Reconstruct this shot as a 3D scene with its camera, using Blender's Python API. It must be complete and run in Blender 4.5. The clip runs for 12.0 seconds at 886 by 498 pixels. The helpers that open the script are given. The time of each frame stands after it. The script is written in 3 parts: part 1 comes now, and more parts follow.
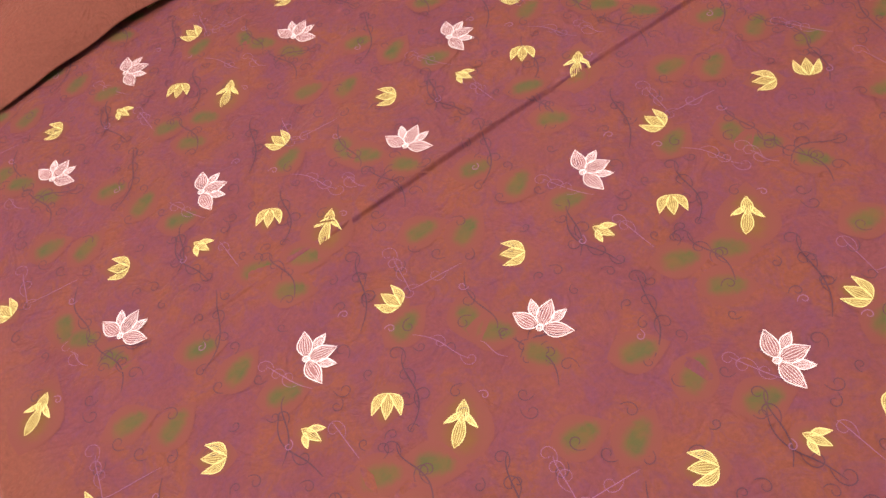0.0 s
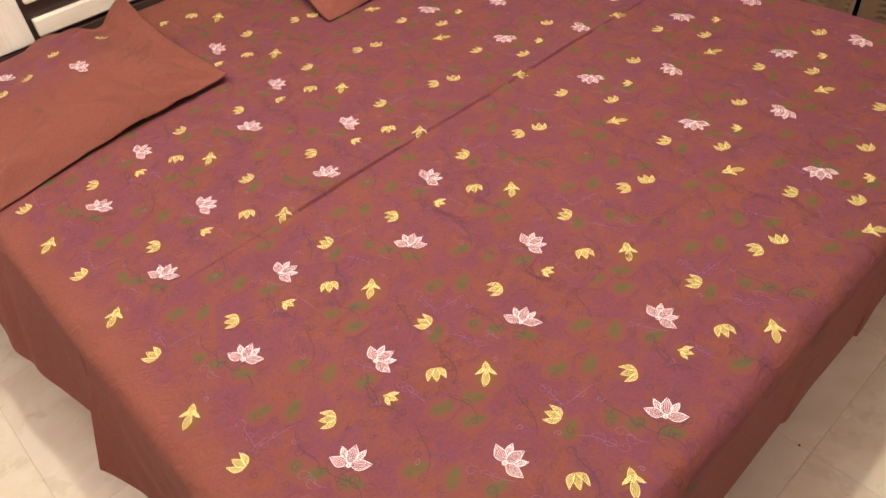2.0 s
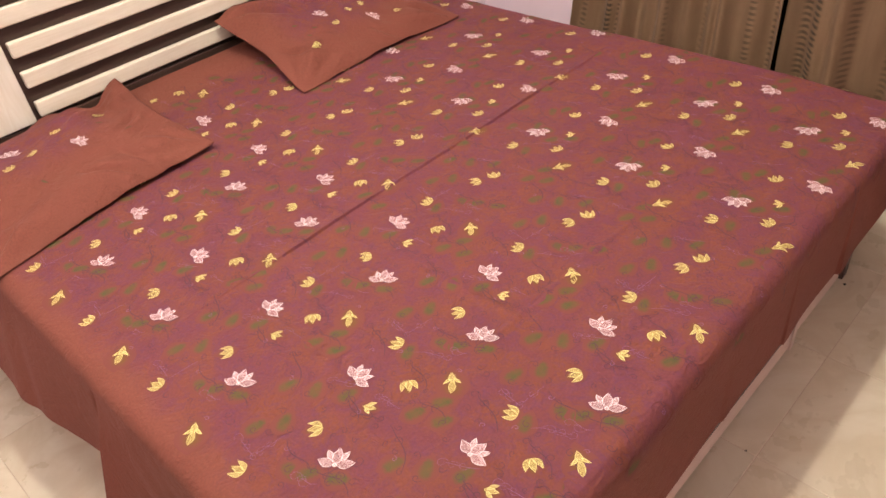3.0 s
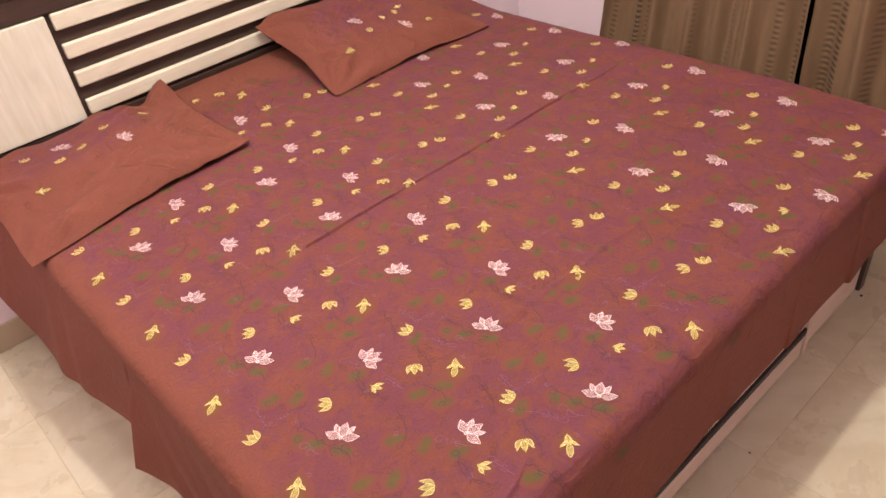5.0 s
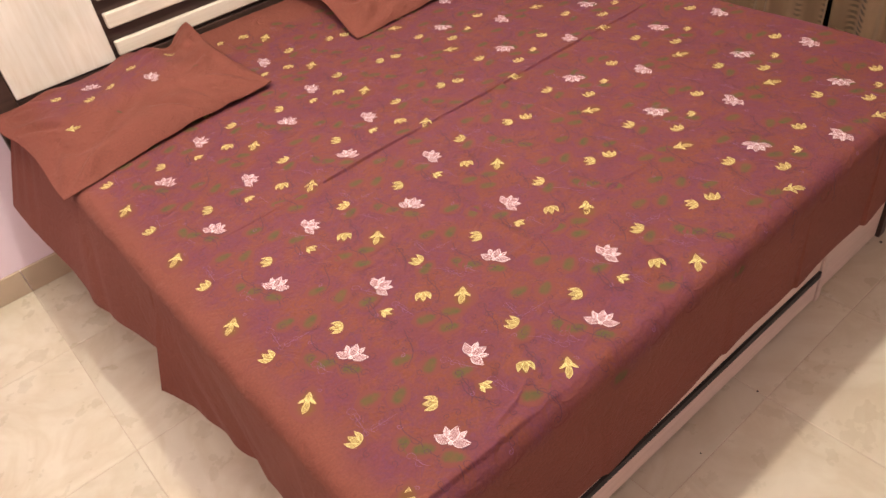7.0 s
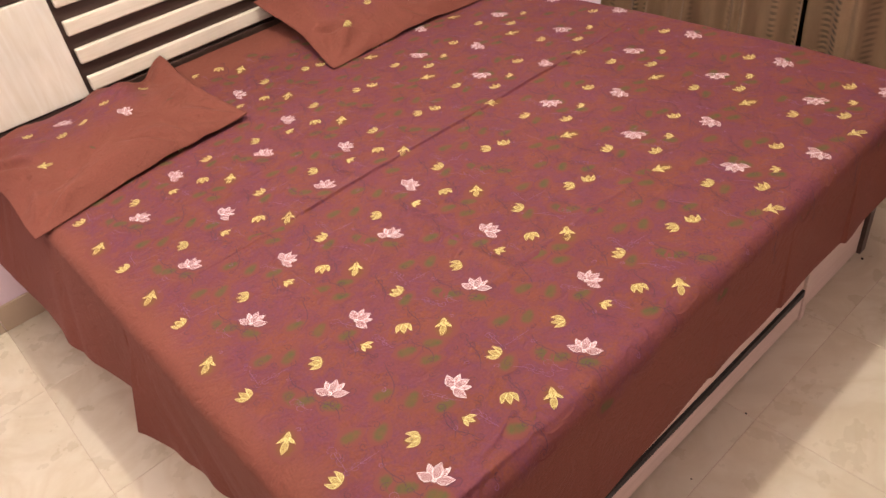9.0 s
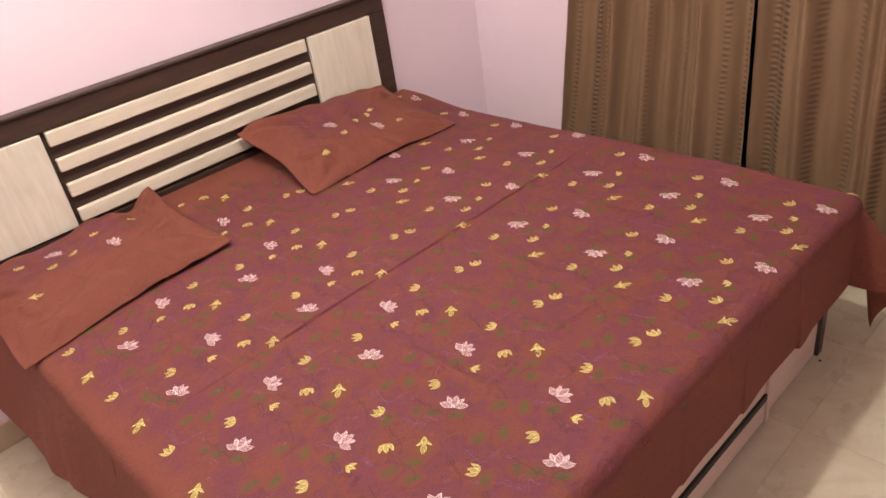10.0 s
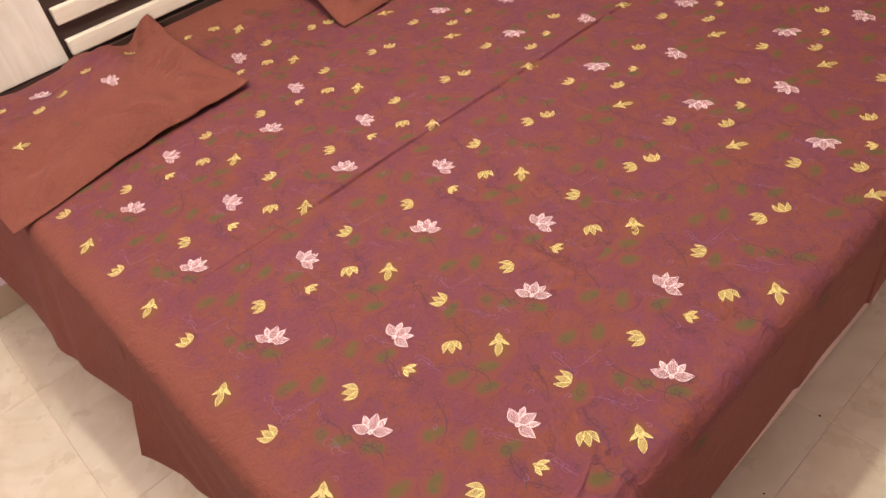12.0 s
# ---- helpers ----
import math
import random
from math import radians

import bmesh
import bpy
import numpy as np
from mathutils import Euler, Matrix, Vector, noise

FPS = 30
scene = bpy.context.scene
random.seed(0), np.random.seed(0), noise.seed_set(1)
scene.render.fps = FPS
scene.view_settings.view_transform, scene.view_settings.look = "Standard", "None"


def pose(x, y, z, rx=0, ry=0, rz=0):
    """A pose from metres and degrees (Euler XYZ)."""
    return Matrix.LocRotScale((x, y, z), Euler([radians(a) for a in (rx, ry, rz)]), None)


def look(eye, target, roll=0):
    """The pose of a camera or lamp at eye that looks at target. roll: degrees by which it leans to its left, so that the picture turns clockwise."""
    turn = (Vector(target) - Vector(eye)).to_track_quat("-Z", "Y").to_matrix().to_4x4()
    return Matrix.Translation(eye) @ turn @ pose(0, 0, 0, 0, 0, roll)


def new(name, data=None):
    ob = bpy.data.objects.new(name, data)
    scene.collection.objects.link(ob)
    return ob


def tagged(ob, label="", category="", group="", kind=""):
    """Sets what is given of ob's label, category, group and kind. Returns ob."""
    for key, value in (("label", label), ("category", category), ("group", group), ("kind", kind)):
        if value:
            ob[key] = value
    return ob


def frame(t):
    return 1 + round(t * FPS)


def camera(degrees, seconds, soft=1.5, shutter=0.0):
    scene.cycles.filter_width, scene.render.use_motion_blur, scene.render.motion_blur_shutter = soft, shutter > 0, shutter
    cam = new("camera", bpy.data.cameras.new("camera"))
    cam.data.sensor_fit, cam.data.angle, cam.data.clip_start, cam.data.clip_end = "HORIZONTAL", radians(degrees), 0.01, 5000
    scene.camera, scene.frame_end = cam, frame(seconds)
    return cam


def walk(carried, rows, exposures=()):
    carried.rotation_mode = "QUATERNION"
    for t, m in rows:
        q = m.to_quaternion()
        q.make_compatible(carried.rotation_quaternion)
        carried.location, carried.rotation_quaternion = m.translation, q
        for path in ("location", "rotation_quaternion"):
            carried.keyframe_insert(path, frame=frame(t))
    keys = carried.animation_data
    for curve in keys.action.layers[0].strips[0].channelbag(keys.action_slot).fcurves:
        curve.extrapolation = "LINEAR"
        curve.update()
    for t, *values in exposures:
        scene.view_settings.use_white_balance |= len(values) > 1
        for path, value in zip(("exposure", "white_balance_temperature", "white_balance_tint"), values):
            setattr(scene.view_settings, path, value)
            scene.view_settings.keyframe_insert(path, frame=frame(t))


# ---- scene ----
cam = camera(61.2, 12.0, soft=1.6)
PATH = [
    (0, (0.185, 0.264, 1.328), (0.555, 1.319, -0.33), -17.8),
    (0.5, (0.07, 0.086, 1.483), (0.803, 1.102, -0.075), -12.2),
    (1, (-0.096, -0.086, 1.563), (0.845, 0.878, 0.085), -9.3),
    (1.5, (-0.182, -0.225, 1.59), (0.796, 0.821, 0.194), -4.8),
    (2, (-0.263, -0.297, 1.607), (0.664, 0.826, 0.236), -6.1),
    (2.5, (-0.349, -0.381, 1.663), (0.632, 0.779, 0.363), -6.4),
    (3, (-0.377, -0.46, 1.682), (0.68, 0.701, 0.443), -7.0),
    (5, (-0.394, -0.573, 1.704), (0.598, 0.675, 0.497), -7.6),
    (5.5, (-0.411, -0.612, 1.699), (0.543, 0.644, 0.469), -7.0),
    (6, (-0.413, -0.64, 1.697), (0.497, 0.628, 0.446), -7.8),
    (6.5, (-0.409, -0.652, 1.686), (0.478, 0.607, 0.41), -8.8),
    (7, (-0.408, -0.655, 1.678), (0.469, 0.607, 0.398), -9.2),
    (9, (-0.382, -0.643, 1.669), (0.556, 0.62, 0.435), -9.6),
    (9.5, (-0.397, -0.674, 1.759), (0.638, 0.59, 0.605), -10.2),
    (10, (-0.417, -0.7, 1.769), (0.696, 0.612, 0.749), -9.2),
    (10.5, (-0.428, -0.705, 1.76), (0.647, 0.622, 0.72), -8.6),
    (11, (-0.424, -0.698, 1.749), (0.597, 0.662, 0.696), -8.8),
    (11.2, (-0.402, -0.698, 1.735), (0.563, 0.684, 0.658), -9.8),
    (11.5, (-0.385, -0.626, 1.717), (0.51, 0.747, 0.572), -11.5),
    (12, (-0.295, -0.383, 1.607), (0.585, 0.812, 0.266), -10.6),
]
walk(cam, [(t, look(e, g, r)) for t, e, g, r in PATH],
     exposures=[(0, 0.04, 6250, 7), (0.6, 0.09, 6300, 6), (1.1, 0.07, 6450, 4), (2.2, 0.05, 6500, 6), (3.2, 0.05, 6500, 9), (7.2, 0.02, 6500, 9), (9, 0.0, 6500, 10), (9.6, -0.18, 6500, 10), (11.5, -0.18, 6500, 10), (12, -0.06, 6500, 10)])

# ---- light ----
world = bpy.data.worlds.new("night")
world.use_nodes = True
world.node_tree.nodes["Background"].inputs[0].default_value = (0.02, 0.022, 0.03, 1)
world.node_tree.nodes["Background"].inputs[1].default_value = 0.3
scene.world = world


def lamp(name, place, watts, size, colour):
    data = bpy.data.lights.new(name, "POINT")
    data.energy, data.shadow_soft_size, data.color = watts, size, colour
    ob = new(name, data)
    ob.location = place
    return ob


lamp("ceiling_bulb", (0.42, 0.54, 3.02), 142, 0.045, (1.0, 0.94, 0.835))
# added soft fill towards the head end; no lamp is known there
lamp("head_fill_lamp", (-0.45, 1.30, 2.50), 33, 0.16, (1.0, 0.945, 0.87))

# ---- plan (metres) ----
H = 0.62                                   # top of the made bed
BX0, BX1, BY0 = -0.205, 1.745, -0.09       # sheet's edges: near side, far side, foot
YH = 1.93                                  # front of the headboard
WALL_Y, WALL_X = 1.975, 2.315              # wall behind the headboard, wall with the curtain
ROOM_X0, ROOM_Y0, CEIL = -1.60, -2.3, 3.15


# ---- materials ----
def material(name, rough=0.6, metal=0.0):
    m = bpy.data.materials.new(name)
    m.use_nodes = True
    nt = m.node_tree
    b = nt.nodes["Principled BSDF"]
    b.inputs["Roughness"].default_value = rough
    b.inputs["Metallic"].default_value = metal
    return m, nt, b


def node(nt, kind, **values):
    n = nt.nodes.new(kind)
    for key, value in values.items():
        n.inputs[key.replace("_", " ")].default_value = value
    return n


def coords(nt, uv=False, scale=(1, 1, 1)):
    tc = nt.nodes.new("ShaderNodeTexCoord")
    mp = nt.nodes.new("ShaderNodeMapping")
    mp.inputs["Scale"].default_value = scale
    nt.links.new(tc.outputs["UV" if uv else "Object"], mp.inputs["Vector"])
    return mp.outputs["Vector"]


def noise_of(nt, vec, scale, detail=4.0, rough=0.55, distortion=0.0):
    n = node(nt, "ShaderNodeTexNoise", Scale=scale, Detail=detail, Roughness=rough, Distortion=distortion)
    nt.links.new(vec, n.inputs["Vector"])
    return n.outputs["Fac"]


def ramp(nt, fac, stops):
    r = nt.nodes.new("ShaderNodeValToRGB")
    while len(r.color_ramp.elements) < len(stops):
        r.color_ramp.elements.new(0.5)
    for e, (p, c) in zip(r.color_ramp.elements, stops):
        e.position, e.color = p, (*c, 1) if len(c) == 3 else c
    nt.links.new(fac, r.inputs["Fac"])
    return r.outputs["Color"]


def mix(nt, fac, a, b, mode="MIX"):
    n = nt.nodes.new("ShaderNodeMix")
    n.data_type, n.blend_type = "RGBA", mode
    for value, i in ((fac, 0), (a, 6), (b, 7)):
        if isinstance(value, (int, float)):
            n.inputs[i].default_value = value
        elif isinstance(value, tuple):
            n.inputs[i].default_value = (*value, 1)
        else:
            nt.links.new(value, n.inputs[i])
    return n.outputs[2]


def bump(nt, b, height, strength, distance=0.002):
    n = node(nt, "ShaderNodeBump", Strength=strength, Distance=distance)
    nt.links.new(height, n.inputs["Height"])
    nt.links.new(n.outputs["Normal"], b.inputs["Normal"])


def weave(nt, vec):
    """Fine crossed threads of a plain cotton weave."""
    a = node(nt, "ShaderNodeTexWave", Scale=420.0, Distortion=1.2)
    c = node(nt, "ShaderNodeTexWave", Scale=420.0, Distortion=1.2)
    a.bands_direction, c.bands_direction = "X", "Y"
    for w in (a, c):
        nt.links.new(vec, w.inputs["Vector"])
    m = node(nt, "ShaderNodeMath")
    m.operation = "ADD"
    nt.links.new(a.outputs["Fac"], m.inputs[0])
    nt.links.new(c.outputs["Fac"], m.inputs[1])
    return m.outputs[0]


BROWN = (0.142, 0.042, 0.027)
MAUVE = (0.130, 0.0335, 0.0385)
RUST = (0.148, 0.0415, 0.024)
VIOLET = (0.096, 0.0280, 0.074)


def zone(nt, vec, axis, lo, hi):
    """0 below lo, 1 above hi, along one axis of the flat cloth."""
    s = nt.nodes.new("ShaderNodeSeparateXYZ")
    nt.links.new(vec, s.inputs[0])
    m = nt.nodes.new("ShaderNodeMapRange")
    m.interpolation_type = "SMOOTHSTEP"
    m.inputs["From Min"].default_value, m.inputs["From Max"].default_value = lo, hi
    nt.links.new(s.outputs[axis], m.inputs["Value"])
    return m.outputs[0]


def times(nt, *facs):
    out = facs[0]
    for f in facs[1:]:
        m = nt.nodes.new("ShaderNodeMath")
        m.operation = "MULTIPLY"
        nt.links.new(out, m.inputs[0])
        nt.links.new(f, m.inputs[1])
        out = m.outputs[0]
    return out


def cloth_material(name, u0, u1, v0, v1, soft):
    """Terracotta cotton whose printed field is clouded with mauve, violet and rust."""
    m, nt, b = material(name, 0.82)
    vec = coords(nt, uv=True)
    # the edges of the printed field wander
    wob = nt.nodes.new("ShaderNodeVectorMath")
    wob.operation = "MULTIPLY_ADD"
    nz = node(nt, "ShaderNodeTexNoise", Scale=9.0, Detail=3.0)
    nt.links.new(vec, nz.inputs["Vector"])
    nt.links.new(nz.outputs["Color"], wob.inputs[0])
    wob.inputs[1].default_value = (0.10, 0.10, 0)
    nt.links.new(vec, wob.inputs[2])
    wv = wob.outputs[0]
    field = times(nt, zone(nt, wv, 0, u0, u0 + soft), zone(nt, wv, 0, u1, u1 - soft), zone(nt, wv, 1, v0, v0 + soft), zone(nt, wv, 1, v1, v1 - soft))
    cloud = ramp(nt, noise_of(nt, vec, 12.0, 5.0, 0.60, 0.5), ((0.42, (0, 0, 0)), (0.55, (1, 1, 1))))
    base = mix(nt, noise_of(nt, vec, 3.0, 3.0), BROWN, (0.160, 0.048, 0.030))
    printed = mix(nt, cloud, RUST, MAUVE)
    veins = ramp(nt, noise_of(nt, vec, 36.0, 6.0, 0.7, 1.8), ((0.46, (0, 0, 0)), (0.64, (1, 1, 1))))
    half = node(nt, "ShaderNodeMath")
    half.operation = "MULTIPLY"
    nt.links.new(veins, half.inputs[0])
    half.inputs[1].default_value = 0.50
    printed = mix(nt, half.outputs[0], printed, VIOLET)
    col = mix(nt, field, base, printed)
    fine = ramp(nt, noise_of(nt, vec, 180.0, 3.0, 0.7), ((0.3, (0.86, 0.86, 0.86)), (0.7, (1.1, 1.1, 1.1))))
    col = mix(nt, 1.0, col, fine, "MULTIPLY")
    nt.links.new(col, b.inputs["Base Color"])
    b.inputs["Specular IOR Level"].default_value = 0.25
    b.inputs["Sheen Weight"].default_value = 0.02
    b.inputs["Sheen Roughness"].default_value = 0.5
    b.inputs["Sheen Tint"].default_value = (1.0, 0.62, 0.55, 1)
    threads = node(nt, "ShaderNodeBump", Strength=0.12, Distance=0.0006)
    nt.links.new(weave(nt, vec), threads.inputs["Height"])
    # small soft creases of slept-on cotton
    crease = ramp(nt, noise_of(nt, vec, 19.0, 4.0, 0.6, 1.2), ((0.30, (0.0, 0.0, 0.0)), (0.50, (0.75, 0.75, 0.75)), (0.54, (0.8, 0.8, 0.8)), (0.75, (0.3, 0.3, 0.3))))
    rumple = node(nt, "ShaderNodeBump", Strength=0.58, Distance=0.0040)
    nt.links.new(crease, rumple.inputs["Height"])
    nt.links.new(threads.outputs["Normal"], rumple.inputs["Normal"])
    nt.links.new(rumple.outputs["Normal"], b.inputs["Normal"])
    return m


def thread_material(name, dark, light, rough=0.55):
    """Printed or stitched colour, a little uneven."""
    m, nt, b = material(name, rough)
    vec = coords(nt)
    col = ramp(nt, noise_of(nt, vec, 160.0, 4.0, 0.7), ((0.3, dark), (0.7, light)))
    nt.links.new(col, b.inputs["Base Color"])
    return m


def patch_material(name, dark, light, warm, rim):
    """A printed patch: its own colour in the middle, a warm tone round it, then the tone of the cloth."""
    m, nt, b = material(name, 0.8)
    vec = coords(nt)
    col = ramp(nt, noise_of(nt, vec, 45.0, 4.0, 0.6), ((0.35, dark), (0.68, light)))
    tc = nt.nodes.new("ShaderNodeTexCoord")
    s = nt.nodes.new("ShaderNodeSeparateXYZ")
    nt.links.new(tc.outputs["UV"], s.inputs[0])

    def middle(a, c, e, f):
        across = ramp(nt, s.outputs[1], ((a, (0, 0, 0)), (c, (1, 1, 1)), (1 - c, (1, 1, 1)), (1 - a, (0, 0, 0))))
        along = ramp(nt, s.outputs[0], ((e, (0, 0, 0)), (f, (1, 1, 1)), (1 - f, (1, 1, 1)), (1 - e, (0, 0, 0))))
        return times(nt, across, along)

    cover = ramp(nt, noise_of(nt, coords(nt, scale=(1.0, 2.2, 1.0)), 60.0, 4.0, 0.7), ((0.34, (1.0, 1.0, 1.0)), (0.70, (0.60, 0.60, 0.60))))
    glow = mix(nt, times(nt, middle(0.0, 0.42, 0.02, 0.32), cover), rim, warm)
    nt.links.new(mix(nt, times(nt, middle(0.20, 0.38, 0.16, 0.30), cover), glow, col), b.inputs["Base Color"])
    b.inputs["Specular IOR Level"].default_value = 0.25
    return m


def wood_material(name, dark, light, rough, grain=(2.0, 26.0, 26.0), along=None):
    m, nt, b = material(name, rough)
    vec = coords(nt, scale=grain)
    n = noise_of(nt, vec, 3.0, 6.0, 0.6, 0.8)
    col = ramp(nt, n, ((0.30, dark), (0.70, light)))
    wide = ramp(nt, noise_of(nt, coords(nt), 4.0, 3.0), ((0.3, (0.9, 0.9, 0.9)), (0.7, (1.08, 1.06, 1.04))))
    nt.links.new(mix(nt, 1.0, col, wide, "MULTIPLY"), b.inputs["Base Color"])
    bump(nt, b, n, 0.08, 0.001)
    return m


def wall_material(name, a, c):
    m, nt, b = material(name, 0.75)
    vec = coords(nt)
    col = ramp(nt, noise_of(nt, vec, 1.6, 5.0, 0.6), ((0.3, a), (0.7, c)))
    nt.links.new(col, b.inputs["Base Color"])
    bump(nt, b, noise_of(nt, vec, 90.0, 4.0), 0.12, 0.002)
    return m


def marble_material():
    m, nt, b = material("beige_marble", 0.28)
    info = nt.nodes.new("ShaderNodeObjectInfo")
    vec0 = coords(nt)
    shift = nt.nodes.new("ShaderNodeVectorMath")
    shift.operation = "MULTIPLY_ADD"
    nt.links.new(info.outputs["Random"], shift.inputs[0])
    shift.inputs[1].default_value = (7.0, 11.0, 3.0)
    nt.links.new(vec0, shift.inputs[2])
    vec = shift.outputs[0]
    cloud = ramp(nt, noise_of(nt, vec, 4.5, 6.0, 0.6, 1.0), ((0.30, (0.540, 0.495, 0.372)), (0.70, (0.625, 0.588, 0.460))))
    vein = ramp(nt, noise_of(nt, vec, 2.4, 4.0, 0.55, 2.2), ((0.38, (1, 1, 1)), (0.48, (0.90, 0.86, 0.80)), (0.60, (1, 1, 1))))
    col = mix(nt, 0.75, cloud, vein, "MULTIPLY")
    tone = ramp(nt, info.outputs["Random"], ((0.0, (0.93, 0.93, 0.92)), (1.0, (1.04, 1.03, 1.02))))
    col = mix(nt, 1.0, col, tone, "MULTIPLY")
    nt.links.new(col, b.inputs["Base Color"])
    rough = ramp(nt, noise_of(nt, vec, 12.0, 5.0), ((0.3, (0.22, 0.22, 0.22)), (0.7, (0.42, 0.42, 0.42))))
    nt.links.new(rough, b.inputs["Roughness"])
    return m


def curtain_material():
    """Brown cloth with woven darker bands of short dashes running down it."""
    m, nt, b = material("curtain_cloth", 0.7)
    vec = coords(nt, uv=True)
    base = ramp(nt, noise_of(nt, coords(nt, uv=True, scale=(22, 1.6, 1)), 2.0, 5.0, 0.6), ((0.25, (0.162, 0.100, 0.056)), (0.75, (0.196, 0.123, 0.070))))
    s = nt.nodes.new("ShaderNodeSeparateXYZ")
    nt.links.new(vec, s.inputs[0])
    third = node(nt, "ShaderNodeMath")
    third.operation = "MULTIPLY"
    nt.links.new(s.outputs[0], third.inputs[0])
    third.inputs[1].default_value = 1 / 3
    def bands(rows):
        stops = [(0.0, (0, 0, 0))]
        for at, half, much in rows:
            stops += [((at - half * 1.3) / 3, (0, 0, 0)), ((at - half) / 3, (much,) * 3), ((at + half) / 3, (much,) * 3), ((at + half * 1.3) / 3, (0, 0, 0))]
        return ramp(nt, third.outputs[0], stops)

    near = bands(((0.045, 0.010, 0.6), (0.175, 0.015, 1.0), (0.222, 0.006, 0.7), (0.47, 0.006, 0.4), (0.60, 0.004, 0.3), (0.80, 0.011, 0.7), (0.87, 0.007, 0.8)))
    far = bands(((1.045, 0.010, 0.8), (1.085, 0.012, 1.0), (1.225, 0.008, 0.5), (1.33, 0.008, 0.5), (1.46, 0.010, 0.6), (1.62, 0.012, 0.7), (1.86, 0.010, 0.5)))
    band = mix(nt, 1.0, near, far, "ADD")
    dash = node(nt, "ShaderNodeTexWave", Scale=15.0, Distortion=3.5, Detail=3.0)
    dash.bands_direction = "Y"
    nt.links.new(vec, dash.inputs["Vector"])
    marks = ramp(nt, dash.outputs["Fac"], ((0.48, (0, 0, 0)), (0.64, (0.9, 0.9, 0.9))))
    col = mix(nt, times(nt, band, marks), base, (0.040, 0.028, 0.016))
    nt.links.new(col, b.inputs["Base Color"])
    b.inputs["Sheen Weight"].default_value = 0.02
    b.inputs["Specular IOR Level"].default_value = 0.2
    bump(nt, b, noise_of(nt, coords(nt, uv=True, scale=(1, 30, 1)), 30.0, 3.0), 0.25, 0.002)
    return m


MAT_SHEET = cloth_material("sheet_cloth", -0.125, 1.86, -0.085, 1.80, 0.075)
MAT_CASE = cloth_material("pillowcase_cloth", 0.10, 0.66, 0.02, 0.42, 0.16)
MAT_LOTUS_LINE = thread_material("lotus_line", (0.73, 0.61, 0.61), (0.84, 0.75, 0.75))
MAT_LOTUS_FILL = thread_material("lotus_fill", (0.205, 0.082, 0.082), (0.28, 0.120, 0.118), 0.8)
MAT_TULIP_LINE = thread_material("tulip_line", (0.59, 0.53, 0.17), (0.69, 0.63, 0.25))
MAT_TULIP_FILL = thread_material("tulip_fill", (0.205, 0.138, 0.030), (0.29, 0.195, 0.046), 0.8)
FIELD = tuple((a + c) / 2 for a, c in zip(MAUVE, RUST))
MAT_LEAF = patch_material("leaf_print", (0.050, 0.066, 0.017), (0.094, 0.061, 0.016), (0.130, 0.0405, 0.024), FIELD)
MAT_GLOW = patch_material("flower_glow_print", (0.118, 0.054, 0.012), (0.130, 0.062, 0.014), (0.130, 0.044, 0.022), FIELD)
MAT_VINE = thread_material("vine_print", (0.045, 0.011, 0.024), (0.070, 0.018, 0.034), 0.85)
MAT_HAIR = thread_material("fine_line_print", (0.150, 0.056, 0.130), (0.200, 0.078, 0.165), 0.85)
MAT_DARK = wood_material("dark_brown_laminate", (0.030, 0.017, 0.012), (0.060, 0.034, 0.024), 0.42)
MAT_CREAM = wood_material("cream_maple_laminate", (0.665, 0.625, 0.495), (0.765, 0.750, 0.650), 0.45, grain=(14.0, 14.0, 1.6))
MAT_SLAT = wood_material("cream_slat_laminate", (0.655, 0.600, 0.465), (0.755, 0.720, 0.600), 0.45)
MAT_BOX = wood_material("pale_bed_laminate", (0.56, 0.44, 0.36), (0.66, 0.54, 0.46), 0.4)
MAT_WALL = wall_material("pink_wall_paint", (0.755, 0.630, 0.695), (0.795, 0.670, 0.735))
MAT_CEIL = wall_material("pinkish_bounce_ceiling", (0.84, 0.79, 0.77), (0.87, 0.82, 0.80))
MAT_MARBLE = marble_material()
MAT_SKIRT = wall_material("skirting_stone", (0.42, 0.33, 0.23), (0.52, 0.42, 0.30))
MAT_GROUT = wall_material("tile_joint", (0.46, 0.385, 0.285), (0.52, 0.44, 0.33))
MAT_CURTAIN = curtain_material()
MAT_MATTRESS = wall_material("mattress_ticking", (0.55, 0.50, 0.45), (0.62, 0.58, 0.52))
MAT_BLACK, _nt, _b = material("black_groove", 0.5)
_b.inputs["Base Color"].default_value = (0.012, 0.011, 0.010, 1)
MAT_GLASS, _nt, _b = material("night_glass", 0.08)
_b.inputs["Base Color"].default_value = (0.010, 0.011, 0.013, 1)
MAT_METAL, _nt, _b = material("brushed_steel", 0.35, 1.0)
_b.inputs["Base Color"].default_value = (0.55, 0.53, 0.50, 1)


# ---- mesh helpers ----
def part(name, bm, mat, parent=None, label=""):
    me = bpy.data.meshes.new(name)
    bm.to_mesh(me)
    bm.free()
    me.materials.append(mat)
    ob = new(name, me)
    ob.parent = parent
    if label:
        tagged(ob, label)
    return ob


def smooth(ob):
    ob.data.polygons.foreach_set("use_smooth", [True] * len(ob.data.polygons))
    return ob


def box(x0, x1, y0, y1, z0, z1, bev=0.003, seg=2):
    bm = bmesh.new()
    bmesh.ops.create_cube(bm, size=1.0)
    for v in bm.verts:
        v.co = Vector((x0 + (v.co.x + 0.5) * (x1 - x0), y0 + (v.co.y + 0.5) * (y1 - y0), z0 + (v.co.z + 0.5) * (z1 - z0)))
    if bev:
        bmesh.ops.bevel(bm, geom=list(bm.edges), offset=bev, segments=seg, affect="EDGES", profile=0.5)
    return bm


